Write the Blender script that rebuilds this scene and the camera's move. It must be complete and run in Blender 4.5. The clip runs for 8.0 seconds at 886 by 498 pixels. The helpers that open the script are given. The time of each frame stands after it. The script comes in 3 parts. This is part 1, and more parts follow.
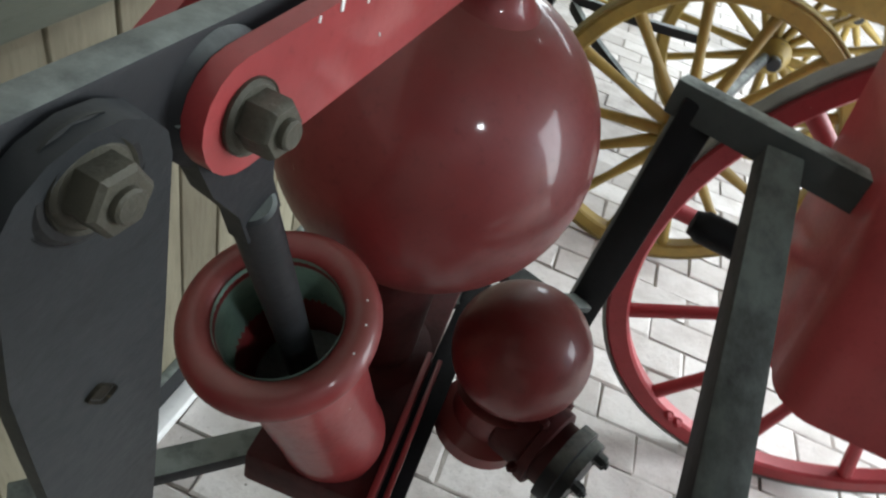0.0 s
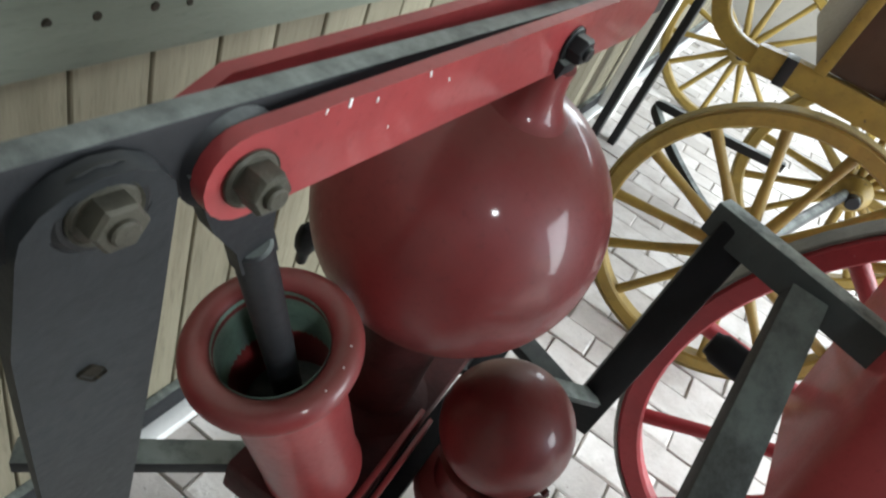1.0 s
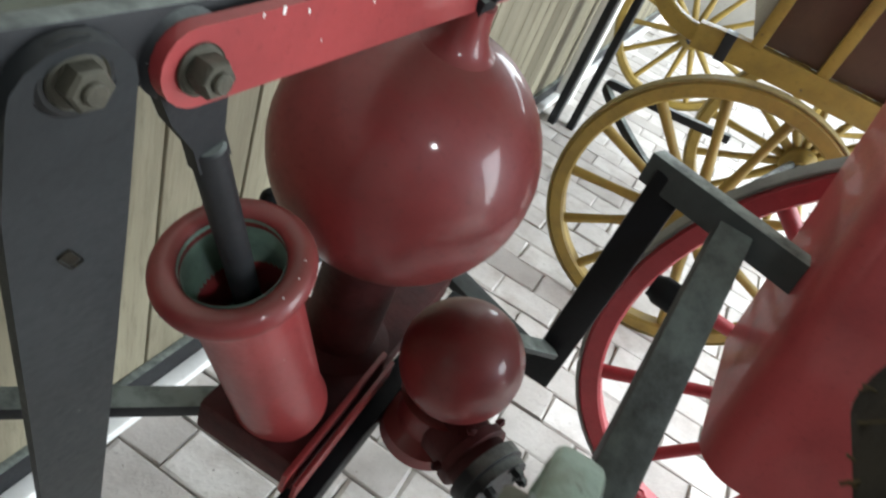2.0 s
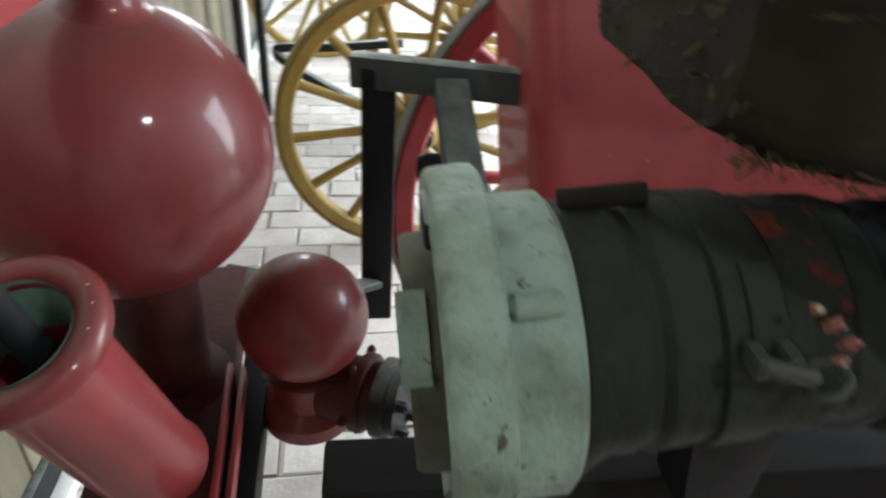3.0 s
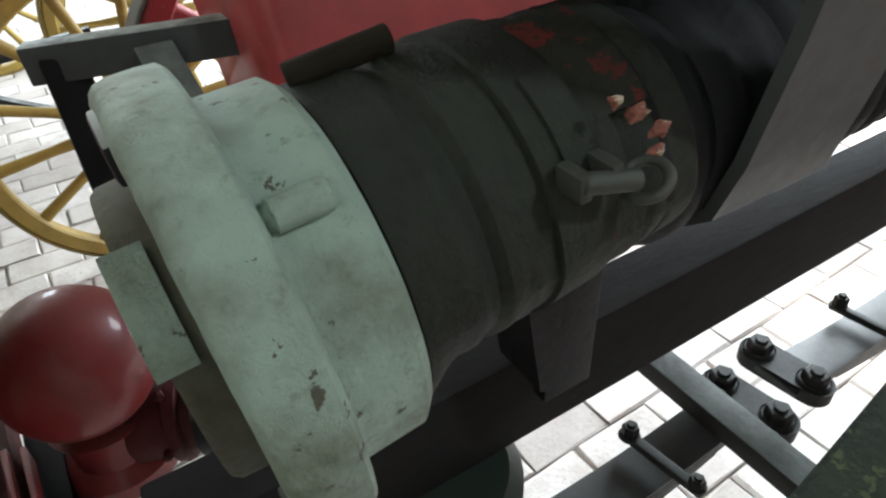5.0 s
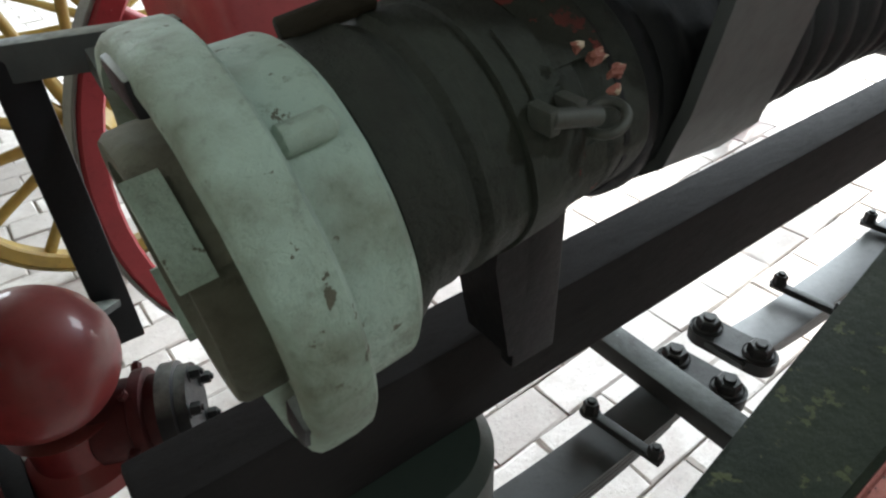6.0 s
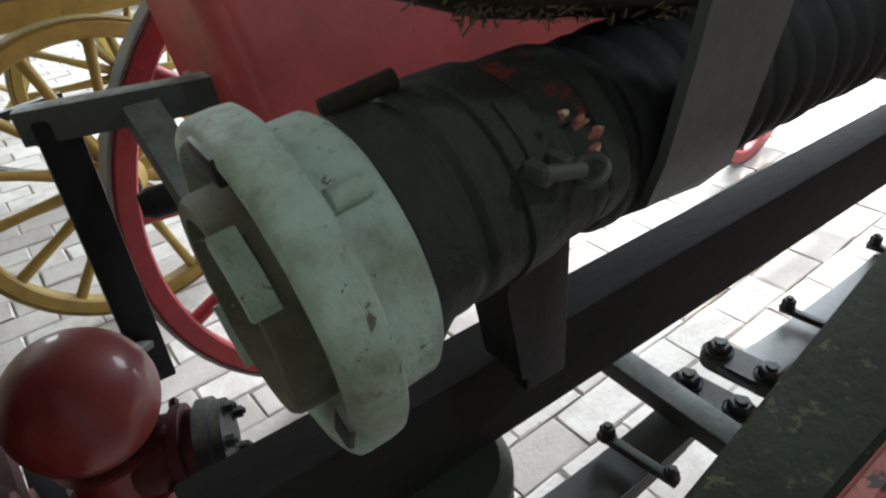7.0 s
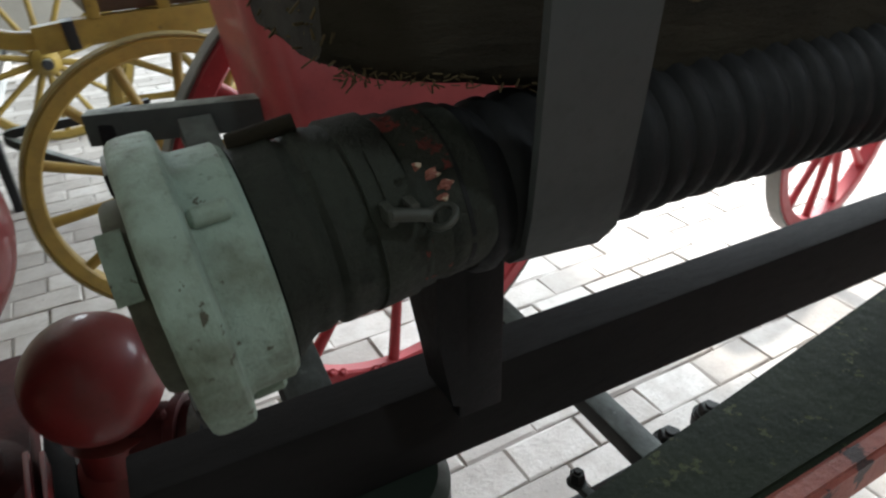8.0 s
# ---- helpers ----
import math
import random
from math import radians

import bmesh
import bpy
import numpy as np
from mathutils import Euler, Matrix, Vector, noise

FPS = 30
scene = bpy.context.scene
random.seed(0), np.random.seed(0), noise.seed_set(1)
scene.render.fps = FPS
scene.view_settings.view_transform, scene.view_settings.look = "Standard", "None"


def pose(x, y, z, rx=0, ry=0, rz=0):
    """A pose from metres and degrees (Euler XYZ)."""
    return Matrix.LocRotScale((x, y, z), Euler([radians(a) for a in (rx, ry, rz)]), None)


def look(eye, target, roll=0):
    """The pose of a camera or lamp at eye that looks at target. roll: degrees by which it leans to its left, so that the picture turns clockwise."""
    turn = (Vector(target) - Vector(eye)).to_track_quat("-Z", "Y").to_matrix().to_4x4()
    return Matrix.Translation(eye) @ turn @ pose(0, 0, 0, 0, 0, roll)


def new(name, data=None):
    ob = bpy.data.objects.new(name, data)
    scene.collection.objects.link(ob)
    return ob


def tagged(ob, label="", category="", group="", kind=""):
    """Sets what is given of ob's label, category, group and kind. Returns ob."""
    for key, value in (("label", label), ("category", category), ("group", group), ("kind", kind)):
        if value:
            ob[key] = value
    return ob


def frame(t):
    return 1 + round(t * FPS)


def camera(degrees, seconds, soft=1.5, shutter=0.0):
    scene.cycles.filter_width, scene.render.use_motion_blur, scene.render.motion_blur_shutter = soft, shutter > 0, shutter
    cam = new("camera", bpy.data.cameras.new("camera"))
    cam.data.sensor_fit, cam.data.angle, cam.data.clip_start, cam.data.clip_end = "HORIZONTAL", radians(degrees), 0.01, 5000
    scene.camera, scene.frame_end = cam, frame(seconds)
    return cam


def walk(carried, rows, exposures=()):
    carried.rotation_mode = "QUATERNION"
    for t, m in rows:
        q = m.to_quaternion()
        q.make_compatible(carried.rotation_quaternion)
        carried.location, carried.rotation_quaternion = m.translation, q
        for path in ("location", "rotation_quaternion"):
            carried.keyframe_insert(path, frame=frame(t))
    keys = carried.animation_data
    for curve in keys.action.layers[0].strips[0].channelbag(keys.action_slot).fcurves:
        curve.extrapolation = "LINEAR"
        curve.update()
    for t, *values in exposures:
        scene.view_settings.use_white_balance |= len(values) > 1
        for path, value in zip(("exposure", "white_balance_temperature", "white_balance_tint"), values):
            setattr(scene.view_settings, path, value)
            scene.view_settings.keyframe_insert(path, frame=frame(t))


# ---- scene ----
from math import cos, sin, pi

# ---- camera ----
cam = camera(68.0, 8.0, soft=2.2, shutter=0.4)

PATH = [
    (0, (-0.094, 0.155, 1.26), (-0.299, 1.638, -0.067), 19.5),
    (0.5, (-0.074, 0.146, 1.276), (-0.403, 1.636, -0.016), 24.7),
    (1, (-0.051, 0.147, 1.309), (-0.5, 1.638, 0.053), 26.0),
    (1.2, (-0.048, 0.139, 1.32), (-0.518, 1.637, 0.081), 24.0),
    (2.3, (0.04, 0.074, 1.282), (-0.279, 1.637, 0.076), 25.4),
    (2.5, (0.043, 0.067, 1.261), (-0.134, 1.686, 0.1), 21.4),
    (3, (0.026, 0.039, 1.232), (0.269, 1.692, 0.133), 4.4),
    (3.5, (0.039, 0.006, 1.217), (0.574, 1.59, 0.118), -0.0),
    (4, (0.037, 0.009, 1.204), (0.746, 1.51, 0.087), -1.3),
    (4.2, (0.043, 0.017, 1.202), (0.786, 1.492, 0.074), -1.9),
    (5.3, (0.043, 0.076, 1.184), (0.872, 1.434, -0.028), -3.1),
    (5.5, (0.034, 0.07, 1.182), (0.896, 1.413, -0.025), -2.7),
    (6, (0.02, 0.051, 1.183), (0.95, 1.368, -0.001), -2.0),
    (6.5, (0.003, 0.03, 1.192), (0.955, 1.368, 0.051), -3.6),
    (7, (0.001, 0.023, 1.207), (0.928, 1.418, 0.113), -4.6),
    (7.5, (0.025, -0.008, 1.222), (0.946, 1.433, 0.186), -4.4),
    (8, (0.055, -0.05, 1.223), (0.833, 1.497, 0.222), -1.7),
]
# the clip's own slow exposure drift
EXPOSED = [(0, .28), (1.0, .50), (2.5, .64), (3.5, .80), (4.0, .84), (5.5, .84), (6.5, .40), (7.5, .30), (8.0, .02)]
walk(cam, [(t, look(eye, target, roll)) for t, eye, target, roll in PATH], EXPOSED)

# ---- light ----
world = bpy.data.worlds.new("sky")
scene.world = world
world.use_nodes = True
wn = world.node_tree
sky = wn.nodes.new("ShaderNodeTexSky")
sky.sky_type, sky.sun_disc = "NISHITA", False
sky.sun_elevation, sky.sun_rotation = radians(48), radians(60)
wn.links.new(sky.outputs[0], wn.nodes["Background"].inputs[0])
wn.nodes["Background"].inputs[1].default_value = 0.15
sun = new("sun", bpy.data.lights.new("sun", "SUN"))
sun.data.energy, sun.data.angle, sun.data.color = 5.0, radians(2), (1, .95, .88)
sun.matrix_world = look((.87 * 5, .5 * 5, 5 * 1.11), (0, 0, 0))


def window_lamp(name, at, to, w, h, power):
    lamp = new(name, bpy.data.lights.new(name, "AREA"))
    lamp.data.shape, lamp.data.size, lamp.data.size_y = "RECTANGLE", w, h
    lamp.data.energy, lamp.data.color = power, (.86, .95, 1)
    lamp.matrix_world = look(at, to)
    return lamp


# The first two lamps stand in for daylight through the unseen openings.
window_lamp("daylight_east", (3.38, 2.6, 1.5), (0.9, 1.4, 0), 3.6, 2.6, 360)
window_lamp("daylight_north", (0.8, 6.48, 1.9), (0.8, 0, .4), 3.1, 1.55, 130)
window_lamp("ceiling_panel", (1.41, 2.69, 3.0), (1.20, 2.40, 0), .62, .34, 34)
window_lamp("ceiling_bulb", (1.60, -1.06, 3.0), (0, .4, .9), .18, .18, 24)


# ---- materials ----
def material(name, base, rough=.5, metal=0.0, dark=None, amount=.5, grain=8.0, fine=60.0, bump=.15, coat=0.0, chip=None, chips=.0, chip_scale=9.0, stretch=(1, 1, 1), vary=0.0, spec=.5, dust_toplight=None):
    """Painted, wooden, metal or stone surface: stains at one scale, grain at another, optional chips of another colour."""
    m = bpy.data.materials.new(name)
    m.use_nodes = True
    nt = m.node_tree
    n, l = nt.nodes, nt.links
    bsdf = n["Principled BSDF"]
    bsdf.inputs["Metallic"].default_value = metal
    bsdf.inputs["Coat Weight"].default_value = coat
    bsdf.inputs["Specular IOR Level"].default_value = spec
    bsdf.inputs["Coat Roughness"].default_value = .09
    geo = n.new("ShaderNodeNewGeometry")
    place = n.new("ShaderNodeMapping")
    place.inputs["Scale"].default_value = stretch
    l.new(geo.outputs["Position"], place.inputs["Vector"])

    def noise_tex(scale, detail, rough_=.6):
        t = n.new("ShaderNodeTexNoise")
        t.inputs["Scale"].default_value, t.inputs["Detail"].default_value, t.inputs["Roughness"].default_value = scale, detail, rough_
        l.new(place.outputs[0], t.inputs["Vector"])
        return t

    big, small = noise_tex(grain, 6), noise_tex(fine, 8, .7)

    def mix(a, b, fac):
        x = n.new("ShaderNodeMix")
        x.data_type = "RGBA"
        for sock, v in ((x.inputs[6], a), (x.inputs[7], b)):
            if isinstance(v, tuple):
                sock.default_value = (*v, 1)
            else:
                l.new(v, sock)
        l.new(fac, x.inputs[0])
        return x.outputs[2]

    def ramp(v, lo, hi, top=1.0):
        r = n.new("ShaderNodeMapRange")
        r.inputs[1].default_value, r.inputs[2].default_value, r.inputs[4].default_value = lo, hi, top
        l.new(v, r.inputs[0])
        return r.outputs[0]

    dark = dark or tuple(c * .55 for c in base)
    col = mix(base, dark, ramp(big.outputs[0], .42, .72, amount))
    col = mix(col, tuple(c * .6 for c in dark), ramp(small.outputs[0], .55, .75, amount * .6))
    if vary:
        info = n.new("ShaderNodeObjectInfo")
        isle = n.new("ShaderNodeMath")
        isle.operation = "ADD"
        l.new(info.outputs["Random"], isle.inputs[0])
        l.new(geo.outputs["Random Per Island"], isle.inputs[1])
        wrap = n.new("ShaderNodeMath")
        wrap.operation = "FRACT"
        l.new(isle.outputs[0], wrap.inputs[0])
        col = mix(col, tuple(c * (1 - vary) for c in dark), ramp(wrap.outputs[0], .1, 1.0, .75))
    if chip:
        c_tex = noise_tex(chip_scale, 9, .65)
        col = mix(col, chip, ramp(c_tex.outputs[0], 1 - chips, 1.02 - chips))
    # Upward faces paler: dust on the red, top light put into iron's colour.
    if dust_toplight:
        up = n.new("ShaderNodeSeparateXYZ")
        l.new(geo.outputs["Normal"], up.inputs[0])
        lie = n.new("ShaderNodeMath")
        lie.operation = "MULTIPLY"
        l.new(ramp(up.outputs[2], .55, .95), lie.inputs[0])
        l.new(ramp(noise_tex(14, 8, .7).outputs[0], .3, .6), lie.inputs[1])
        col = mix(col, dust_toplight, lie.outputs[0])
    l.new(col, bsdf.inputs["Base Color"])
    r = n.new("ShaderNodeMapRange")
    r.inputs[3].default_value, r.inputs[4].default_value = max(.04, rough - .12), min(1, rough + .15)
    l.new(small.outputs[0], r.inputs[0])
    l.new(r.outputs[0], bsdf.inputs["Roughness"])
    if bump:
        total = n.new("ShaderNodeMath")
        total.operation = "ADD"
        l.new(big.outputs[0], total.inputs[0])
        l.new(small.outputs[0], total.inputs[1])
        b = n.new("ShaderNodeBump")
        b.inputs["Strength"].default_value, b.inputs["Distance"].default_value = bump, .004
        l.new(total.outputs[0], b.inputs["Height"])
        l.new(b.outputs[0], bsdf.inputs["Normal"])
    return m


RED = material("red_enamel", (.31, .040, .041), .46, dark=(.15, .016, .018), amount=.6, grain=9, fine=140, bump=.05, coat=.3, spec=.4, chip=(.42, .3, .27), chips=.29, chip_scale=34)
RED_DEEP = material("dark_red_gloss", (.205, .024, .024), .5, dark=(.10, .013, .013), amount=.7, grain=6, fine=130, bump=.045, coat=.3, spec=.4, dust_toplight=(.18, .055, .046), chip=(.34, .17, .15), chips=.28, chip_scale=30)
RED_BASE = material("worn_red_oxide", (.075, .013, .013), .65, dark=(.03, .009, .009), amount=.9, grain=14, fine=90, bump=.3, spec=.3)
RED_WHEEL = material("red_wheel_paint", (.31, .028, .035), .5, dark=(.18, .018, .02), amount=.6, grain=10, fine=80, bump=.1, spec=.35, chip=(.4, .3, .28), chips=.28, chip_scale=25)
YELLOW = material("ochre_paint", (.25, .17, .034), .5, dark=(.14, .092, .022), amount=.75, grain=10, fine=70, bump=.12, spec=.35, chip=(.1, .07, .03), chips=.32, chip_scale=18)
# Pale tops of these irons carry top light in their colour.
IRON = material("black_painted_iron", (.016, .017, .019), .5, dark=(.009, .009, .01), amount=.5, grain=12, fine=110, bump=.15, spec=.25, dust_toplight=(.24, .27, .25), chip=(.1, .1, .09), chips=.29, chip_scale=40)
IRON_BARE = material("bare_black_iron", (.017, .017, .017), .55, dark=(.009, .009, .009), amount=.6, grain=12, fine=110, bump=.2, spec=.25, dust_toplight=(.04, .045, .042), chip=(.09, .09, .08), chips=.3, chip_scale=40)
IRON_BLACK = material("black_arm_iron", (.008, .008, .009), .55, dark=(.005, .005, .005), amount=.6, grain=12, fine=110, bump=.2, spec=.15, chip=(.05, .05, .045), chips=.29, chip_scale=40)
ALU_DIRTY = material("grimy_green_casting", (.125, .13, .095), .7, dark=(.055, .05, .035), amount=.9, grain=30, fine=140, bump=.5, spec=.3, chip=(.2, .24, .19), chips=.33, chip_scale=60)
LEG_IRON = material("dark_handle_iron", (.024, .027, .029), .5, dark=(.014, .016, .017), amount=.7, grain=9, fine=100, bump=.15, spec=.3, chip=(.12, .13, .12), chips=.29, chip_scale=30)
STRAP = material("dull_grey_strap", (.055, .061, .061), .5, dark=(.032, .036, .036), amount=.6, grain=8, fine=90, bump=.12, spec=.4)
IRON_WORN = material("worn_brown_iron", (.022, .021, .020), .55, dark=(.011, .011, .011), amount=.7, grain=14, fine=100, bump=.25, spec=.25, dust_toplight=(.11, .13, .12), chip=(.14, .16, .15), chips=.31, chip_scale=36, stretch=(1, .6, 1))
IRON_TOPLIT = material("toplit_grey_iron", (.05, .057, .055), .55, dark=(.03, .034, .034), amount=.7, grain=12, fine=90, bump=.2, spec=.25, dust_toplight=(.36, .41, .38), chip=(.2, .22, .21), chips=.29, chip_scale=40)
BOLT = material("oily_bolt_steel", (.085, .08, .06), .5, metal=.4, dark=(.03, .028, .02), amount=.8, grain=30, fine=160, bump=.35, chip=(.3, .24, .08), chips=.34, chip_scale=60)
ALU = material("sage_painted_casting", (.335, .44, .365), .55, dark=(.15, .17, .12), amount=1.0, grain=30, fine=150, bump=.7, spec=.4, chip=(.1, .1, .07), chips=.365, chip_scale=105)
RUBBER = material("black_hose_rubber", (.009, .01, .011), .6, dark=(.015, .015, .015), amount=.6, grain=20, fine=120, bump=.3, spec=.22)
WRAP = material("green_hose_binding", (.024, .029, .021), .62, dark=(.012, .013, .01), amount=1.0, grain=26, fine=140, bump=.7, spec=.3, chip=(.05, .045, .035), chips=.33, chip_scale=60)
WRAP_RED = material("red_lead_traces", (.16, .028, .022), .7, dark=(.05, .02, .016), amount=.9, grain=40, fine=150, bump=.6, spec=.25, chip=(.024, .027, .02), chips=.52, chip_scale=55)
GREEN = material("dark_green_paint", (.018, .026, .02), .5, dark=(.012, .017, .014), amount=.6, grain=9, fine=90, bump=.15, spec=.25, chip=(.08, .11, .04), chips=.31, chip_scale=40)
GREEN_RED = material("chipped_red_edge", (.4, .12, .09), .5, dark=(.2, .06, .05), amount=.7, grain=30, fine=120, bump=.3, chip=(.05, .03, .03), chips=.4, chip_scale=25)
TIMBER = material("blackened_timber", (.034, .029, .02), .8, dark=(.012, .01, .008), amount=.9, grain=9, fine=70, bump=.8, spec=.15, chip=(.085, .066, .036), chips=.37, chip_scale=18, stretch=(.5, 2, 2))
PLANK = material("pale_weathered_plank", (.265, .24, .17), .65, dark=(.13, .11, .072), amount=.8, grain=5, fine=40, bump=.35, stretch=(3, 3, .35), vary=.25, spec=.3)
RAIL = material("chalky_rail_paint", (.17, .185, .145), .75, dark=(.11, .12, .095), amount=.8, grain=6, fine=40, bump=.5, stretch=(2, .4, 2), spec=.25)
WHITE = material("white_sill_paint", (.8, .8, .78), .5, dark=(.62, .61, .58), amount=.5, grain=8, fine=60, bump=.1)
BRICK = material("limewashed_paver", (.64, .61, .58), .85, dark=(.42, .38, .35), amount=.85, grain=11, fine=80, bump=.6, vary=.18, chip=(.22, .20, .18), chips=.335, chip_scale=75, spec=.3)
MORTAR = material("dirty_joint_sand", (.36, .33, .29), .9, dark=(.17, .15, .13), amount=.7, grain=20, fine=120, bump=.5)
PLASTER = material("lime_plaster", (.42, .40, .36), .85, dark=(.3, .28, .25), amount=.6, grain=2, fine=25, bump=.2)
BROWN = material("brown_coach_panel", (.06, .035, .022), .35, dark=(.035, .02, .014), amount=.6, grain=7, fine=60, bump=.1)
VERDIGRIS = material("green_bronze_bore", (.24, .36, .29), .5, metal=.1, dark=(.06, .08, .07), amount=.7, grain=16, fine=90, bump=.2)
TYRE = material("iron_tyre", (.12, .115, .1), .55, dark=(.06, .055, .05), amount=.7, grain=15, fine=100, bump=.3)


# ---- shaping helpers ----
def mesh(name, bm, mat, smooth=False):
    data = bpy.data.meshes.new(name)
    bmesh.ops.recalc_face_normals(bm, faces=bm.faces)
    bm.to_mesh(data)
    bm.free()
    data.materials.append(mat)
    if smooth:
        for p in data.polygons:
            p.use_smooth = True
        data.set_sharp_from_angle(angle=radians(38))
    return data


def part(name, bm, mat, parent, label="", smooth=True):
    ob = new(name, mesh(name, bm, mat, smooth))
    ob.parent = parent
    if label:
        tagged(ob, label)
    return ob


def thing(name, at=(0, 0, 0), rz=0.0, label="", category="", group="", kind=""):
    ob = new(name)
    ob.empty_display_size = .05
    ob.matrix_basis = pose(*at, 0, 0, rz)
    return tagged(ob, label, category, group, kind)


def solid(name, bm, mat, label="", category="", kind="", smooth=True, group=""):
    return tagged(new(name, mesh(name, bm, mat, smooth)), label, category, group, kind)


def box(bm, at, size, turn=None, bevel=0.0, seg=2):
    m = Matrix.Translation(at) @ (turn.to_4x4() if turn else Matrix()) @ Matrix.Diagonal((*size, 1))
    made = bmesh.ops.create_cube(bm, size=1, matrix=m)
    if bevel:
        vs = made["verts"]
        es = list({e for v in vs for e in v.link_edges})
        bmesh.ops.bevel(bm, geom=es, offset=bevel, segments=seg, affect="EDGES", profile=.6)
    return bm


def axes(d, up=(0, 0, 1)):
    """Turn whose x lies along d, with z as near up as can be."""
    x = Vector(d).normalized()
    y = Vector(up).cross(x).normalized()
    return Matrix((x, y, x.cross(y))).transposed()


def bar(bm, a, b, w, h, up=(0, 0, 1), bevel=.002):
    a, b = Vector(a), Vector(b)
    return box(bm, (a + b) / 2, ((b - a).length, w, h), axes(b - a, up), bevel)


def lathe(bm, base, d, profile, seg=48):
    """Turned shape: profile of (along, radius) from base along d."""
    turn = Vector(d).to_track_quat("Z", "Y").to_matrix()
    rings = []
    for z, r in profile:
        if r < 1e-6:
            rings.append([bm.verts.new(Vector(base) + turn @ Vector((0, 0, z)))])
        else:
            rings.append([bm.verts.new(Vector(base) + turn @ Vector((r * cos(2 * pi * k / seg), r * sin(2 * pi * k / seg), z))) for k in range(seg)])
    for p, q in zip(rings, rings[1:]):
        for k in range(seg):
            j = (k + 1) % seg
            if len(p) == 1 and len(q) == 1:
                continue
            if len(p) == 1:
                bm.faces.new((p[0], q[k], q[j]))
            elif len(q) == 1:
                bm.faces.new((p[k], p[j], q[0]))
            else:
                bm.faces.new((p[k], p[j], q[j], q[k]))
    return bm


def rod(bm, a, b, r, r2=None, seg=20, ease=.15):
    a, b = Vector(a), Vector(b)
    L = (b - a).length
    r2 = r if r2 is None else r2
    e = min(r, r2) * ease
    return lathe(bm, a, b - a, [(0, 0), (0, r - e), (e, r), (L - e, r2), (L, r2 - e), (L, 0)], seg)


def ball(bm, at, r, seg=56, rows=32):
    return lathe(bm, Vector(at) - Vector((0, 0, r)), (0, 0, 1), [(r - r * cos(pi * i / rows), r * sin(pi * i / rows) if 0 < i < rows else 0) for i in range(rows + 1)], seg)


def ring(bm, at, d, R, r, seg=56, sec=16):
    turn = Vector(d).to_track_quat("Z", "Y").to_matrix()
    vs = []
    for k in range(seg):
        a = 2 * pi * k / seg
        vs.append([bm.verts.new(Vector(at) + turn @ Vector(((R + r * cos(b)) * cos(a), (R + r * cos(b)) * sin(a), r * sin(b)))) for b in (2 * pi * j / sec for j in range(sec))])
    for k in range(seg):
        for j in range(sec):
            bm.faces.new((vs[k][j], vs[(k + 1) % seg][j], vs[(k + 1) % seg][(j + 1) % sec], vs[k][(j + 1) % sec]))
    return bm


def nut(bm, at, d, r, h, washer=True):
    d = Vector(d).normalized()
    at = Vector(at)
    if washer:
        rod(bm, at, at + d * h * .22, r * 1.3, seg=24)
    lathe(bm, at + d * h * .2, d, [(0, 0), (0, r), (h * .75, r), (h * .9, r * .86), (h * .9, 0)], 6)
    rod(bm, at + d * h * .8, at + d * h * 1.35, r * .5, seg=14)
    return bm


def plate_shape(bm, outline, a, d, n, thick):
    """Flat plate: outline of (along, up) points, from a, with along d, up n, and thickness across."""
    d, n = Vector(d).normalized(), Vector(n).normalized()
    w = d.cross(n)
    front = [bm.verts.new(Vector(a) + d * x + n * y + w * thick / 2) for x, y in outline]
    back = [bm.verts.new(Vector(a) + d * x + n * y - w * thick / 2) for x, y in outline]
    bm.faces.new(front), bm.faces.new(back[::-1])
    for k in range(len(outline)):
        j = (k + 1) % len(outline)
        bm.faces.new((front[k], back[k], back[j], front[j]))
    bmesh.ops.bevel(bm, geom=[e for e in bm.edges if e.calc_face_angle(0) > 1.0], offset=min(.0012, thick * .2), segments=1, affect="EDGES")
    return bm


def BM():
    return bmesh.new()


def link_outline(L, h):
    """Strip of length L and height h with round ends."""
    pts = [(L + h / 2 * sin(a), h / 2 * cos(a)) for a in (pi * k / 10 for k in range(11))]
    return pts + [(-h / 2 * sin(a), -h / 2 * cos(a)) for a in (pi * k / 10 for k in range(11))]

FIBRE = material("frayed_tan_fibre", (.11, .085, .045), .9, dark=(.045, .034, .02), amount=.8, grain=20, fine=90, bump=.4, spec=.1)
YELLOW_WORN = material("worn_yellow_tyre", (.2, .15, .05), .6, dark=(.1, .08, .04), amount=.8, grain=18, fine=90, bump=.3, spec=.3)
CLAMP = material("worn_clamp_metal", (.05, .056, .046), .5, metal=.2, dark=(.05, .05, .045), amount=.8, grain=30, fine=150, bump=.3, chip=(.2, .05, .04), chips=.36, chip_scale=40)
FLAKE = material("flaked_red_lead", (.22, .075, .05), .7, dark=(.12, .03, .024), amount=.8, grain=60, fine=200, bump=.5, chip=(.45, .36, .26), chips=.45, chip_scale=80)

BOARD = material("mottled_green_board", (.023, .031, .019), .65, dark=(.012, .017, .012), amount=.8, grain=14, fine=100, bump=.3, spec=.12, chip=(.06, .07, .03), chips=.39, chip_scale=80)
BEAM = material("brown_black_beam", (.017, .0155, .0155), .8, dark=(.012, .012, .012), amount=.8, grain=8, fine=90, bump=.25, spec=.1, chip=(.06, .05, .045), chips=.3, chip_scale=28, stretch=(.5, 1.5, 1.5))


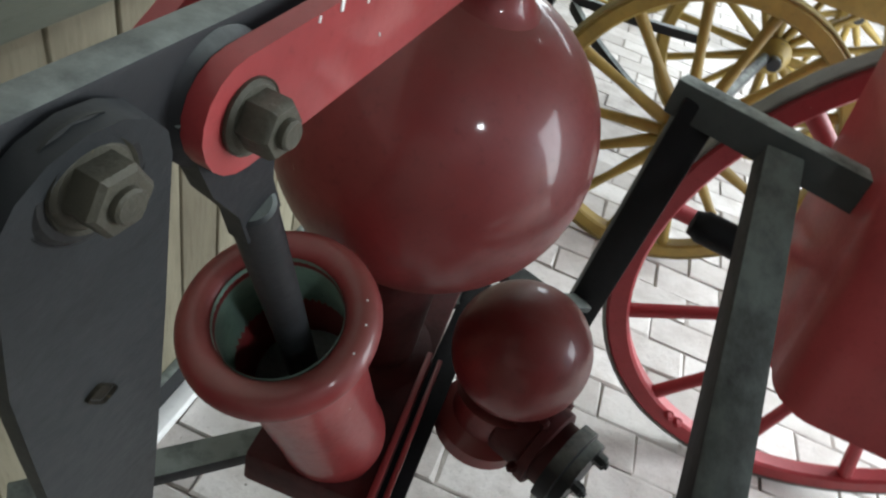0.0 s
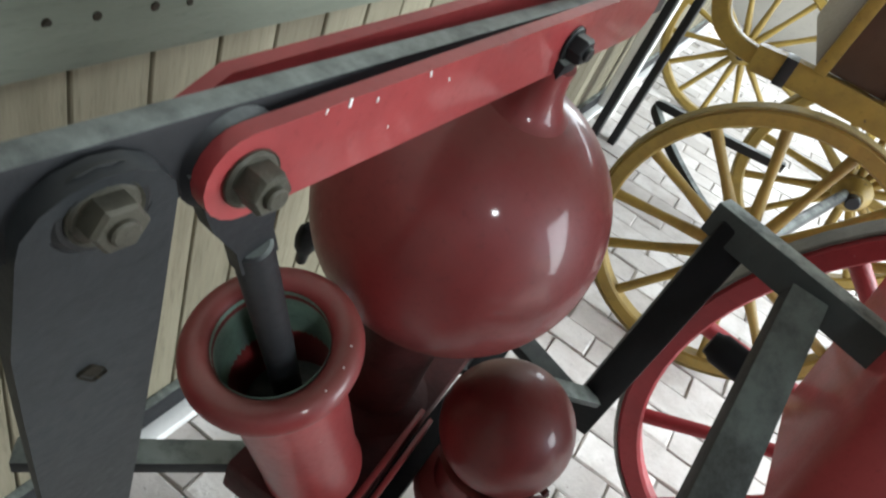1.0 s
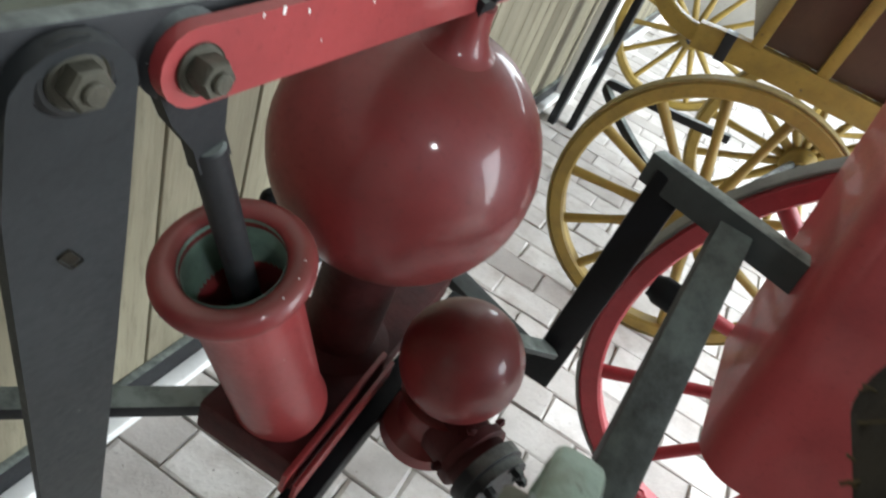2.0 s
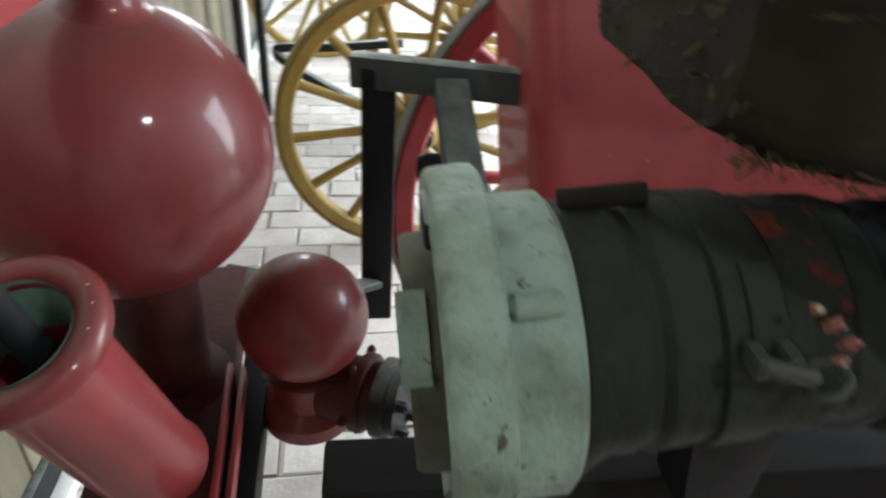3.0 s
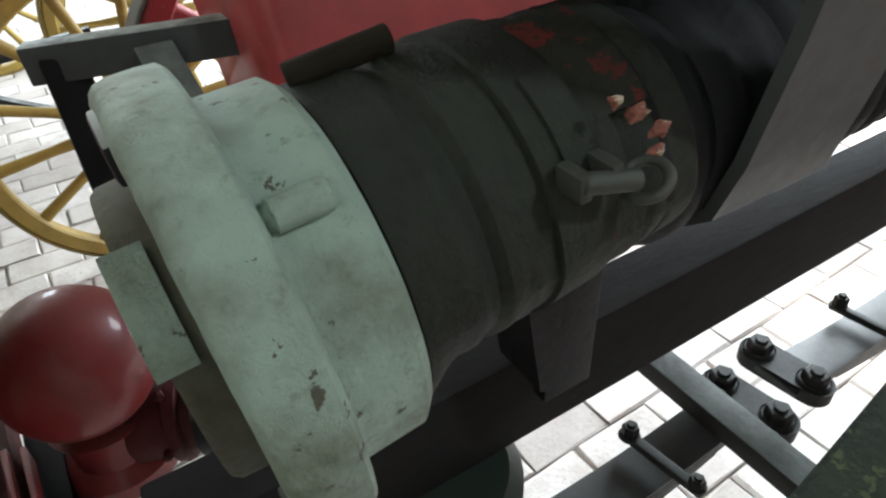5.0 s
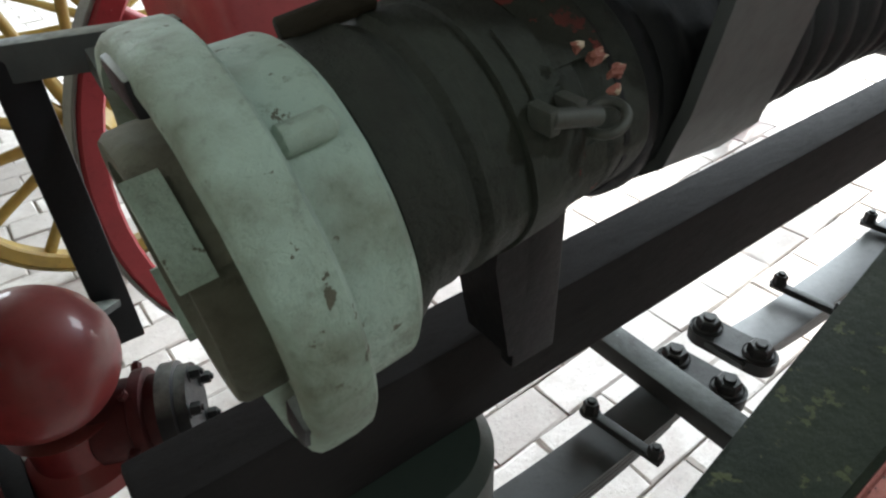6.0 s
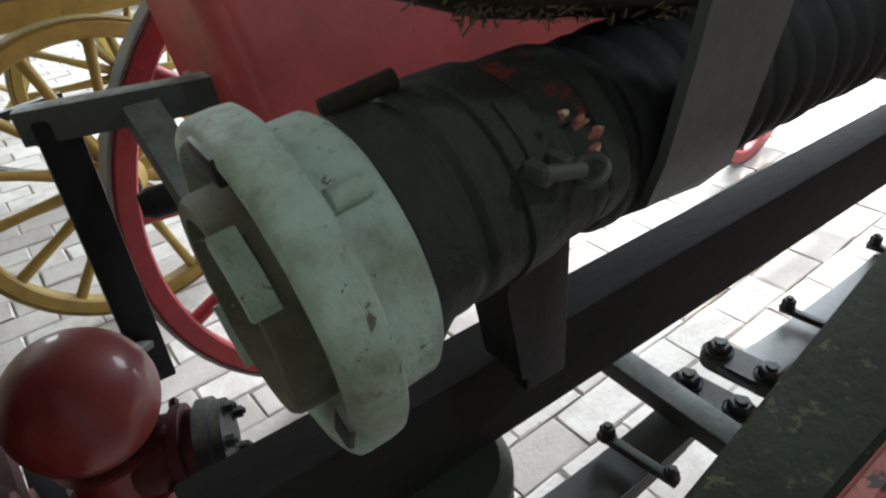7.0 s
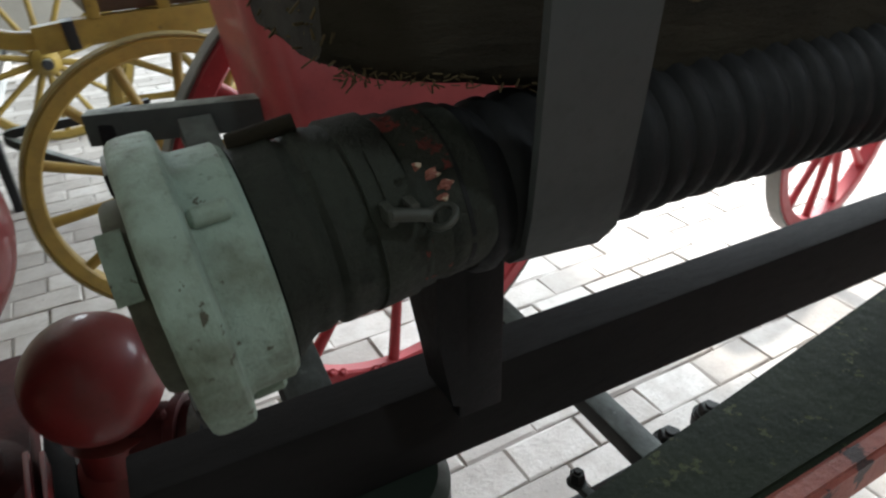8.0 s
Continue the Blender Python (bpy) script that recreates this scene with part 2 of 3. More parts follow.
def ribbon(bm, pts, w, h, up=(0, 0, 1)):
    """Continuous flat bar through points: w across, h along up."""
    loops = []
    for k, p in enumerate(pts):
        t = axes(pts[min(k + 1, len(pts) - 1)] - pts[max(k - 1, 0)], up)
        loops.append([bm.verts.new(p + t @ Vector((0, a * w / 2, c * h / 2))) for a, c in ((-1, -.7), (-.85, -1), (.85, -1), (1, -.7), (1, .7), (.85, 1), (-.85, 1), (-1, .7))])
    for p, q in zip(loops, loops[1:]):
        for k in range(8):
            bm.faces.new((p[k], p[(k + 1) % 8], q[(k + 1) % 8], q[k]))
    bm.faces.new(loops[0]), bm.faces.new(loops[-1][::-1])
    return bm


def curve_points(pts, n=6):
    """Smooth points through the given ones."""
    out = []
    for k in range(len(pts) - 1):
        a, b, c, d = pts[max(k - 1, 0)], pts[k], pts[k + 1], pts[min(k + 2, len(pts) - 1)]
        for q in range(n):
            t = q / n
            out.append(.5 * (2 * b + (c - a) * t + (2 * a - 5 * b + 4 * c - d) * t * t + (3 * b - a - 3 * c + d) * t ** 3))
    return out + [pts[-1]]

# ---- room ----
X0, X1, Y0, Y1, CEIL = -.62, 3.4, -3.0, 6.5, 3.2


def wall(name, boxes, label):
    bm = BM()
    for lo, hi in boxes:
        box(bm, [(a + b) / 2 for a, b in zip(lo, hi)], [b - a for a, b in zip(lo, hi)])
    return solid(name, bm, PLASTER, label, "wall", "structure", smooth=False)


T = .3
wall_west = wall("wall_west", [((X0 - .03 - T, Y0 - T, -.05), (X0 - .03, Y1 + T, CEIL))], "pale plastered wall behind the timber boarding")
# South, east and north walls and the ceiling are unseen, added to shape daylight.
wall_south = wall("wall_south", [((X0, Y0 - T, -.05), (X1, Y0, CEIL))], "unseen plain plastered wall closing the shed")
wall("wall_east", [((X1, Y0 - T, -.05), (X1 + T, .2, CEIL)), ((X1, 5.6, -.05), (X1 + T, Y1 + T, CEIL)), ((X1, .2, 3.0), (X1 + T, 5.6, CEIL))], "unseen plastered wall with a wide open doorway")
wall("wall_north", [((X0, Y1, -.05), (-.8, Y1 + T, CEIL)), ((2.4, Y1, -.05), (X1, Y1 + T, CEIL)), ((-.8, Y1, -.05), (2.4, Y1 + T, 1.1)), ((-.8, Y1, 2.7), (2.4, Y1 + T, CEIL))], "unseen plastered wall with an added broad window opening")
bm = BM()
box(bm, ((X0 + X1) / 2, (Y0 + Y1) / 2, CEIL + .1), (X1 - X0 + 2 * T, Y1 - Y0 + 2 * T, .2))
for k in range(4):
    box(bm, (X0 + .36 + k * .98, (Y0 + Y1) / 2, CEIL - .08), (.09, Y1 - Y0, .15))
solid("ceiling", bm, TIMBER, "unseen dark boarded ceiling on timber joists, added over the room", "ceiling", "structure", smooth=False)
panel_lamp = thing("ceiling_lamp", (1.41, 2.69, 3.2), label="flat lamp panel hanging under the timber ceiling", category="lamp")
part("housing", box(BM(), (0, 0, -.155), (.68, .40, .05), None, .008), IRON, panel_lamp)
for q in (-.25, .25):
    part("hanger_rod", rod(BM(), (q, 0, -.135), (q, 0, 0), .008), IRON, panel_lamp)
ceiling_lamp = thing("ceiling_lamp", (1.60, -1.06, 3.2), label="small square lamp on the timber ceiling", category="lamp")
part("housing", box(BM(), (0, 0, -.09), (.32, .32, .18), None, .01), IRON, ceiling_lamp)
bm = BM()
box(bm, (0, 0, -.06), (80, 80, .1))
ground = solid("ground", bm, MORTAR, "sandy bed below the paving", "ground", "structure", smooth=False)
floor = thing("floor", label="worn limewashed brick paving with dirty sand joints", category="floor", kind="structure")


# ---- spoked wheels ----
def wheel(parent, at, heading, r, paint, spokes=12, depth=.045, thick=.05, tyre=.008, hub_r=.07, phase=.0, band=None):
    """Spoked wheel standing upright in the plane of heading; name it a part of its vehicle."""
    w = new("wheel")
    w.empty_display_size = .05
    w.parent = parent
    w.matrix_basis = pose(*at, 0, 0, heading)
    y = (0, 1, 0)

    def hoop(r0, r1, t, e):
        seg, prof = 72, [(r0 + e, -t / 2), (r1 - e, -t / 2), (r1, -t / 2 + e), (r1, t / 2 - e), (r1 - e, t / 2), (r0 + e, t / 2), (r0, t / 2 - e), (r0, -t / 2 + e)]
        b = BM()
        vs = [[b.verts.new((p * cos(2 * pi * k / seg), q, p * sin(2 * pi * k / seg))) for p, q in prof] for k in range(seg)]
        for k in range(seg):
            for j in range(8):
                b.faces.new((vs[k][j], vs[(k + 1) % seg][j], vs[(k + 1) % seg][(j + 1) % 8], vs[k][(j + 1) % 8]))
        return b

    part("rim", hoop(r - tyre - depth, r - tyre, thick, .006), paint, w)
    part("tyre", hoop(r - tyre + .0005, r, thick * .92, .002), band or TYRE, w, "worn iron tyre")
    hub = part("hub", lathe(BM(), (0, -.09, 0), y, [(0, 0), (0, hub_r * .5), (.02, hub_r * .6), (.05, hub_r), (.13, hub_r), (.16, hub_r * .6), (.18, hub_r * .5), (.18, 0)], 32), paint, w)
    part("axle_cap", rod(BM(), (0, -.125, 0), (0, -.088, 0), hub_r * .38, seg=20), IRON, hub, "black iron axle cap")
    first = None
    for k in range(spokes):
        if not first:
            b = lathe(BM(), (0, 0, hub_r * .85), (0, 0, 1), [(0, 0), (0, .017), (.05, .019), ((r - hub_r) * .5, .0135), (r - depth - hub_r * .85, .016), (r - depth - hub_r * .85, 0)], 12)
            first = part("spoke", b, paint, w)
            sp = first
        else:
            sp = new("spoke", first.data)
            sp.parent = w
        sp.matrix_basis = Euler((0, 2 * pi * (k + phase) / spokes, 0)).to_matrix().to_4x4()
    return w


# ---- fire wagon ----
WH = 9.8
WD = Vector((1, 0, 0))
WN = Vector((0, 1, 0))
wagon = thing("fire_wagon", (0, 0, 0), label="antique hand-pumped fire wagon, dark green frame on red spoked wheels", category="wagon")


def along(x, y, z):
    """Point of the wagon: x along its length, y across, z up."""
    return Vector((0, 0, z)) + WD * x + WN * y


part("frame_beam", bar(BM(), along(0, .320, .8355), along(2.6, .320, .8355), .044, .085, bevel=.004), BEAM, wagon, "long dark brown frame beam")
part("frame_beam", bar(BM(), along(.4, 1.12, .80), along(2.6, 1.12, .80), .05, .07, bevel=.004), GREEN, wagon)
part("cross_bar", bar(BM(), along(.506, .20, .622), along(.512, 1.12, .622), .036, .026, bevel=.003), IRON_WORN, wagon, "flat grey iron cross bar")
part("cross_bar", bar(BM(), along(1.75, .0, .74), along(1.75, 1.1, .74), .05, .05, bevel=.003), IRON, wagon)
part("bolster", rod(BM(), along(.165, .318, .42), along(.165, .318, .793), .068, .068, 44), GREEN, wagon, "round dark green bolster post")
part("bolster_foot", box(BM(), along(.165, .318, .40), (.17, .15, .05), None, .006), GREEN, wagon)


def prism(bm, corners, z0, z1, bevel=.003):
    lo = [bm.verts.new((x, y, z0)) for x, y in corners]
    hi = [bm.verts.new((x, y, z1)) for x, y in corners]
    bm.faces.new(hi), bm.faces.new(lo[::-1])
    for k in range(len(corners)):
        j = (k + 1) % len(corners)
        bm.faces.new((lo[k], lo[j], hi[j], hi[k]))
    bmesh.ops.bevel(bm, geom=list(bm.edges), offset=bevel, segments=2, affect="EDGES")
    return bm


step = part("side_board", prism(BM(), [(-.06, .0715), (1.6, .1285), (1.6, .322), (-.06, .090)], .904, .931), BOARD, wagon, "dark green side board with speckled paint")
part("board_edge", prism(BM(), [(-.06, .0565), (1.6, .1135), (1.6, .128), (-.06, .071)], .903, .932), GREEN_RED, step, "chipped red painted board edge")


def spring(x, y, z, length, lift):
    """Leaf spring: four leaves, each shorter and lower."""
    b = BM()
    for i in range(4):
        pts = [Vector((x + length * (s / 10 - .5) * (1 - i * .12), y, z - lift * (1 - ((s / 10 - .5) * 2) ** 2) - i * .008)) for s in range(11)]
        ribbon(b, pts, .052, .0072)
    return tagged(part("leaf_spring", b, STRAP, wagon, "stacked steel leaf spring"))


sp = spring(.36, .318, .605, .42, .018)
spring(.86, .312, .603, .50, .018)
for cx, cy, cz in ((.415, .332, .612), (.779, .332, .606), (1.02, .332, .606)):
    b = BM()
    bar(b, (cx, cy + .022, cz - .002), (cx + .012, cy - .075, cz - .002), .011, .010, bevel=.002)
    nut(b, (cx, cy + .012, cz), (0, 0, 1), .009, .016)
    nut(b, (cx + .011, cy - .066, cz), (0, 0, 1), .008, .012)
    part("spring_clip", b, IRON_BARE, sp, "black iron spring clip")
for c in (Vector((.552, .340, .604)), Vector((.630, .350, .602))):
    d = Vector((.12, -.99, 0)).normalized()
    b = plate_shape(BM(), link_outline(.068, .042), c, d, d.cross(Vector((0, 0, 1))), .018)
    for q in (0, .066):
        nut(b, c + d * q + Vector((0, 0, .008)), (0, 0, 1), .0145, .014)
    part("shackle", b, IRON_BARE, sp, "black iron spring shackle with nuts")
red_wheel = wheel(wagon, (.632, 1.300, .566), 9.8, .566, RED_WHEEL, 12, .046, .042, phase=.25)
for a, r in ((-121, .515), (-117.5, .513), (-106, .515), (-103, .515)):
    part("rim_bolt", nut(BM(), (r * cos(radians(a)), -.0205, r * sin(radians(a))), (0, -1, 0), .010, .016), RED_WHEEL, red_wheel)
wheel(wagon, (2.32, 1.29, .43), WH, .43, RED_WHEEL, 12, .05, .055, phase=.4)
wheel(wagon, (.95, -.42, .46), 0, .46, RED_WHEEL, 12, .05, .055, phase=.3)
wheel(wagon, (2.45, -.42, .46), 0, .46, RED_WHEEL, 12, .05, .055, phase=.1)
part("axle", rod(BM(), (.632, 1.300, .566), (.66, 1.10, .566), .025), IRON_BLACK, wagon)
part("axle", rod(BM(), (2.32, 1.29, .43), (2.4, -.4, .43), .025), IRON, wagon)


def body_box(bm, foot, head, length, depth, round_r):
    """Wagon body whose front leans from foot to head, with a broad rounded front edge."""
    foot, head = Vector(foot), Vector(head)
    plan = [(length, 0)] + [(round_r - round_r * sin(a), round_r - round_r * cos(a)) for a in (pi / 2 * k / 8 for k in range(9))] + [(0, depth), (length, depth)]
    lo = [bm.verts.new(foot + Vector((x, y, 0))) for x, y in plan]
    hi = [bm.verts.new(head + Vector((x, y, 0))) for x, y in plan]
    bm.faces.new(lo[::-1]), bm.faces.new(hi)
    for k in range(len(plan)):
        j = (k + 1) % len(plan)
        bm.faces.new((lo[k], lo[j], hi[j], hi[k]))
    bmesh.ops.bevel(bm, geom=[e for e in bm.edges if e.calc_face_angle(0) > 1.0], offset=.006, segments=2, affect="EDGES")
    return bm


body = part("body_panel", body_box(BM(), (.2727, .786, .685), (.203, 1.09, 1.60), .80, .30, .05), RED, wagon, "glossy red wagon body with a rounded corner")


def rough_timber(x0, x1, y0, y1, z_low, height, slope):
    """Squared timber with worn rounded edges and hacked faces, lying along the wagon."""
    b, loops = BM(), []
    prof = []
    for cy, cz, a0 in ((y1, 1, 0), (y0, 1, 90), (y0, 0, 180), (y1, 0, 270)):
        for a in (0, 30, 60, 90):
            e = .014
            sy, sz = (-1 if cy == y1 else 1), (-1 if cz else 1)
            prof.append((cy + sy * e + e * cos(radians(a0 + a)), cz * height + sz * e + e * sin(radians(a0 + a))))
        (ny, nz), m = ((y0, 1), (y0, 0), (y1, 0), (y1, 1))[(a0 // 90)], 4
        (py, pz) = prof[-1]
        ty, tz = {0: (y0 + .014, height), 90: (y0, .014), 180: (y1 - .014, 0), 270: (y1, height - .014)}[a0]
        for q in range(1, m):
            prof.append((py + (ty - py) * q / m, pz + (tz - pz) * q / m))
    n = int((x1 - x0) / .012)
    for k in range(n + 1):
        x = x0 + (x1 - x0) * k / n
        shrink = min(1, .90 + k * .05)
        my, mz = (y0 + y1) / 2, height / 2
        row = []
        for y, z in prof:
            p = Vector((x, my + (y - my) * shrink, mz + (z - mz) * shrink))
            f = noise.noise(p * 55) * .0022 + noise.noise(Vector((p.x * 9, p.y * 30, p.z * 30))) * .004
            p += Vector((0, y - my, z - mz)).normalized() * f
            row.append(b.verts.new(along(p.x, p.y, z_low + p.z - slope * (p.x - x0))))
        loops.append(row)
    m = len(prof)
    for p, q in zip(loops, loops[1:]):
        for k in range(m):
            b.faces.new((p[k], p[(k + 1) % m], q[(k + 1) % m], q[k]))
    b.faces.new(loops[0]), b.faces.new(loops[-1][::-1])
    return b


LX, LZ, LS = .138, 1.146, .19
log = solid("timber_log", rough_timber(LX, 1.5, .212, .36, LZ, .092, LS), TIMBER, "blackened rough squared timber log with frayed edges, lying on the hose", "log")
b = BM()
for k in range(1000):
    x = LX + .004 + random.random() ** 1.5 * .75
    z = LZ - LS * (x - LX) + (.088 if random.random() < .6 else .004) + random.uniform(-.003, .003)
    p = along(x, .2125 + random.uniform(-.001, .004), z)
    bar(b, p, p + Vector((random.uniform(-.005, .006), random.uniform(-.002, .001), random.uniform(-.004, .0015))), random.uniform(.0004, .0011), random.uniform(.0003, .0007), bevel=0)
for k in range(110):
    p = along(LX + random.random() * .006, .216 + random.random() * .13, LZ + .006 + random.random() * .075)
    bar(b, p, p + Vector((random.uniform(-.007, 0), random.uniform(-.004, .004), random.uniform(-.007, .002))), random.uniform(.0006, .002), random.uniform(.0005, .0012), bevel=0)
tagged(part("frayed_fibre", b, FIBRE, log, "pale tan frayed wood fibres"), kind="stuff")
part("hose_saddle", plate_shape(BM(), [(-.008, -.062), (.004, -.068), (.004, .06), (-.016, .06), (-.020, .012)], (.226, .285, .948), WD, (0, 0, 1), .040), IRON_BLACK, wagon, "dark iron saddle block under the hose")
# iron hanger that carries the hose
b = bar(BM(), along(.243, .274, .868), along(.243, .274, 1.045), .012, .037, up=(1, 0, 0), bevel=.002)
hanger = part("hose_hanger", b, IRON_BLACK, wagon, "flat black iron hose hanger")
b = BM()
pts = [Vector((.250, .262, 1.046)), Vector((.249, .242, 1.0375)), Vector((.248, .220, 1.0365)), Vector((.246, .197, 1.044)), Vector((.243, .181, 1.060)), Vector((.240, .173, 1.086)), Vector((.235, .163, 1.13)), Vector((.229, .152, 1.19)), Vector((.219, .140, 1.30))]
lines = []
for k, p in enumerate(pts):
    d = (pts[min(k + 1, len(pts) - 1)] - pts[max(k - 1, 0)]).normalized()
    e = d.cross(Vector((1, 0, -.06))).normalized()
    w = e.cross(d).normalized()
    lines.append([b.verts.new(p + w * u + e * v) for u, v in ((-.027, -.0025), (.027, -.0025), (.027, .0025), (-.027, .0025))])
for p, q in zip(lines, lines[1:]):
    for k in range(4):
        b.faces.new((p[k], p[(k + 1) % 4], q[(k + 1) % 4], q[k]))
b.faces.new(lines[0]), b.faces.new(lines[-1][::-1])
part("strap", b, STRAP, hanger, "dull grey flat strap round the hose")

# bracket frame
part("bracket_leg", bar(BM(), (.052, 1.052, .41), (.052, 1.052, .902), .056, .045, up=(0, 1, 0), bevel=.005), IRON_BLACK, wagon, "black iron bracket leg")
part("bracket_foot", bar(BM(), (.06, 1.055, .43), (-.24, 1.10, .47), .05, .022, bevel=.004), IRON_BARE, wagon)
part("bracket_arm", bar(BM(), (.158, .985, .893), (.160, .42, .725), .050, .036, bevel=.003), IRON_WORN, wagon, "flat grey iron bracket arm")
part("bracket_boss", lathe(BM(), (.135, .985, .76), (-1, .1, 0), [(-.05, 0), (-.05, .024), (.008, .024), (.014, .02), (.022, .018), (.022, 0)], 24), IRON_BLACK, wagon, "black bolt boss on the bracket arm")
part("bracket_bar", bar(BM(), (.012, 1.060, .893), (.275, .966, .903), .034, .050, bevel=.003), IRON_TOPLIT, wagon)
part("slotted_bar", bar(BM(), (-.16, .80, .60), (.05, 1.03, .50), .035, .012, bevel=.002), IRON_TOPLIT, wagon, "slotted grey stay bar")

# ---- suction hose ----
HA = Vector((.0961, .2232, 1.069))
HD = Vector((.995, 0, .097)).normalized()
HK = 1.05
HT = axes(HD)


def sweep(bm, rows, seg=48):
    """Tube through rows of (point, radius)."""
    loops = []
    for k, (p, r) in enumerate(rows):
        d = (rows[min(k + 1, len(rows) - 1)][0] - rows[max(k - 1, 0)][0])
        t = axes(d if d.length > 1e-6 else HD)
        loops.append([bm.verts.new(p + t @ Vector((0, r * cos(2 * pi * q / seg), r * sin(2 * pi * q / seg)))) for q in range(seg)])
    for a, c in zip(loops, loops[1:]):
        for q in range(seg):
            bm.faces.new((a[q], a[(q + 1) % seg], c[(q + 1) % seg], c[q]))
    bm.faces.new(loops[0]), bm.faces.new(loops[-1][::-1])
    return bm


def on_hose(s, ang=0.0, r=0.0):
    """Point s metres along the hose, r out from its axis at ang degrees."""
    sag = Vector((0, 0, -.2 * max(0, s - .06) ** 2 if s < .3 else -.01152 - .096 * (s - .3)))
    return HA + HD * s + sag + HT @ Vector((0, r * HK * cos(radians(ang)), r * HK * sin(radians(ang))))


UNDER = Vector((.08, -.55, -.83)).normalized()


def pressed(bm):
    """Flattens the worn underside of the binding."""
    for v in bm.verts:
        a = (v.co - HA).dot(HD)
        u = (v.co - on_hose(a)).dot(UNDER)
        if u > .027:
            v.co -= UNDER * (u - .027) * .38 * min(1, max(0, a / .012))
    return bm


def arc_strip(a0, a1, r0, r1, s0, s1):
    """Curved plate lying round the hose."""
    bm, n, loops = BM(), 12, []
    for q in range(n + 1):
        a = a0 + (a1 - a0) * q / n
        loops.append([bm.verts.new(on_hose(s, a, r)) for s, r in ((s0, r0), (s1, r0), (s1, r1), (s0, r1))])
    for p, q in zip(loops, loops[1:]):
        for k in range(4):
            bm.faces.new((p[k], p[(k + 1) % 4], q[(k + 1) % 4], q[k]))
    bm.faces.new(loops[0]), bm.faces.new(loops[-1][::-1])
    return bm


hose = thing("suction_hose", (0, 0, 0), label="ribbed black suction hose with green binding, hung along the wagon", category="hose")
rows, s, k = [], .001, 0
while s < .105:
    rows.append((on_hose(s), .0475 * HK - .0045 * min(1, max(0, (s - .03) / .06)) + (.0022 if k % 9 < 7 else 0) + random.uniform(-.0004, .0004)))
    s += .003
    k += 1
part("binding", pressed(sweep(BM(), rows, 64)), WRAP, hose, "wound dark green binding with red paint traces")
rows, s = [], .098
while s < 1.9:
    q = random.uniform(-.0007, .0006)
    rows += [(on_hose(s), .0412 + q), (on_hose(s + .004), .0440 + q), (on_hose(s + .010), .0446 + q), (on_hose(s + .015), .0415 + q)]
    s += .019
part("rubber_tube", sweep(BM(), rows, 48), RUBBER, hose, "ribbed black rubber")
b = sweep(BM(), [(on_hose(.044), .046 * HK), (on_hose(.0445), .0505 * HK), (on_hose(.063), .0495 * HK), (on_hose(.0635), .046 * HK)], 64)
clamp = part("hose_clamp", pressed(b), WRAP, hose, "dark painted hose clamp band")
EAR = Vector((.1655, .1655, 1.100))
part("clamp_ear", ring(BM(), EAR - HT @ Vector((0, cos(2.5), sin(2.5))) * .006, Vector((-.45, -.15, .85)), .0062, .0017, 28, 10), CLAMP, clamp, "round clamp loop")
b = rod(BM(), EAR + Vector((-.023, .005, .003)), EAR + Vector((-.006, .002, 0)), .0031, seg=14)
part("clamp_bolt", b, CLAMP, clamp, "clamp screw barrel")
for q in (-.0225, -.012):
    o = EAR + Vector((q, .008, .002))
    part("clamp_lug", box(BM(), o, (.0042, .010, .008), HT, .001), CLAMP, clamp)
part("clamp_tongue", arc_strip(118, 158, .0490, .0512, .052, .063), WRAP, clamp)
part("paint_trace", arc_strip(86, 138, .0440, .0473, .066, .088), WRAP_RED, hose, "flaking red paint on the binding")
part("paint_trace", pressed(arc_strip(168, 205, .0400, .0470, .064, .078)), WRAP_RED, hose)
for s0 in (.016, .034, .088):
    part("binding_seam", pressed(arc_strip(70, 210, .0486 - s0 * .035, .0503 - s0 * .05, s0, s0 + .0022)), RUBBER, hose, "dark open seam in the binding")
for o, s in (((.163, .1745, 1.1145), .0045), ((.168, .170, 1.1105), .004), ((.158, .178, 1.118), .003), ((.166, .168, 1.106), .003)):
    b = BM()
    bmesh.ops.create_icosphere(b, subdivisions=2, radius=s * .75)
    for v in b.verts:
        v.co *= 1 + .9 * noise.noise(v.co * 420 + Vector(o) * 90)
        v.co = Vector(o) + Vector((v.co.x, v.co.y * .7, v.co.z * .7))
    part("paint_flake", b, FLAKE, clamp, "flaked red paint lump", smooth=False)
CR, FR = .0562, .0685
prof = [(0, .045), (0, CR - .003), (.003, CR), (.021, CR + .0005), (.0232, CR + .002), (.0240, FR - .0045), (.0245, FR - .002), (.0260, FR - .0004), (.0310, FR), (.0385, FR - .0003), (.0414, FR - .001), (.0431, FR - .0027), (.0438, FR - .0048), (.044, .0605), (.040, .0575), (.036, .0555), (.0345, .0465), (.0, .0465)]
b = lathe(BM(), HA, -HD, prof, 120)
for v in b.verts:
    v.co += (v.co - HA).normalized() * (noise.noise(v.co * 70) * .0006 + noise.noise(v.co * 240) * .00025)
coupling = part("coupling", b, ALU, hose, "pale sage green painted metal coupling")
part("coupling_throat", lathe(BM(), HA - HD * .002, -HD, [(0, 0), (0, .0445), (.044, .0445), (.050, .0440), (.052, .0425), (.052, .0365), (.040, .0355), (.036, .02), (.036, 0)], 64), ALU_DIRTY, coupling, "grimy olive inner sleeve")
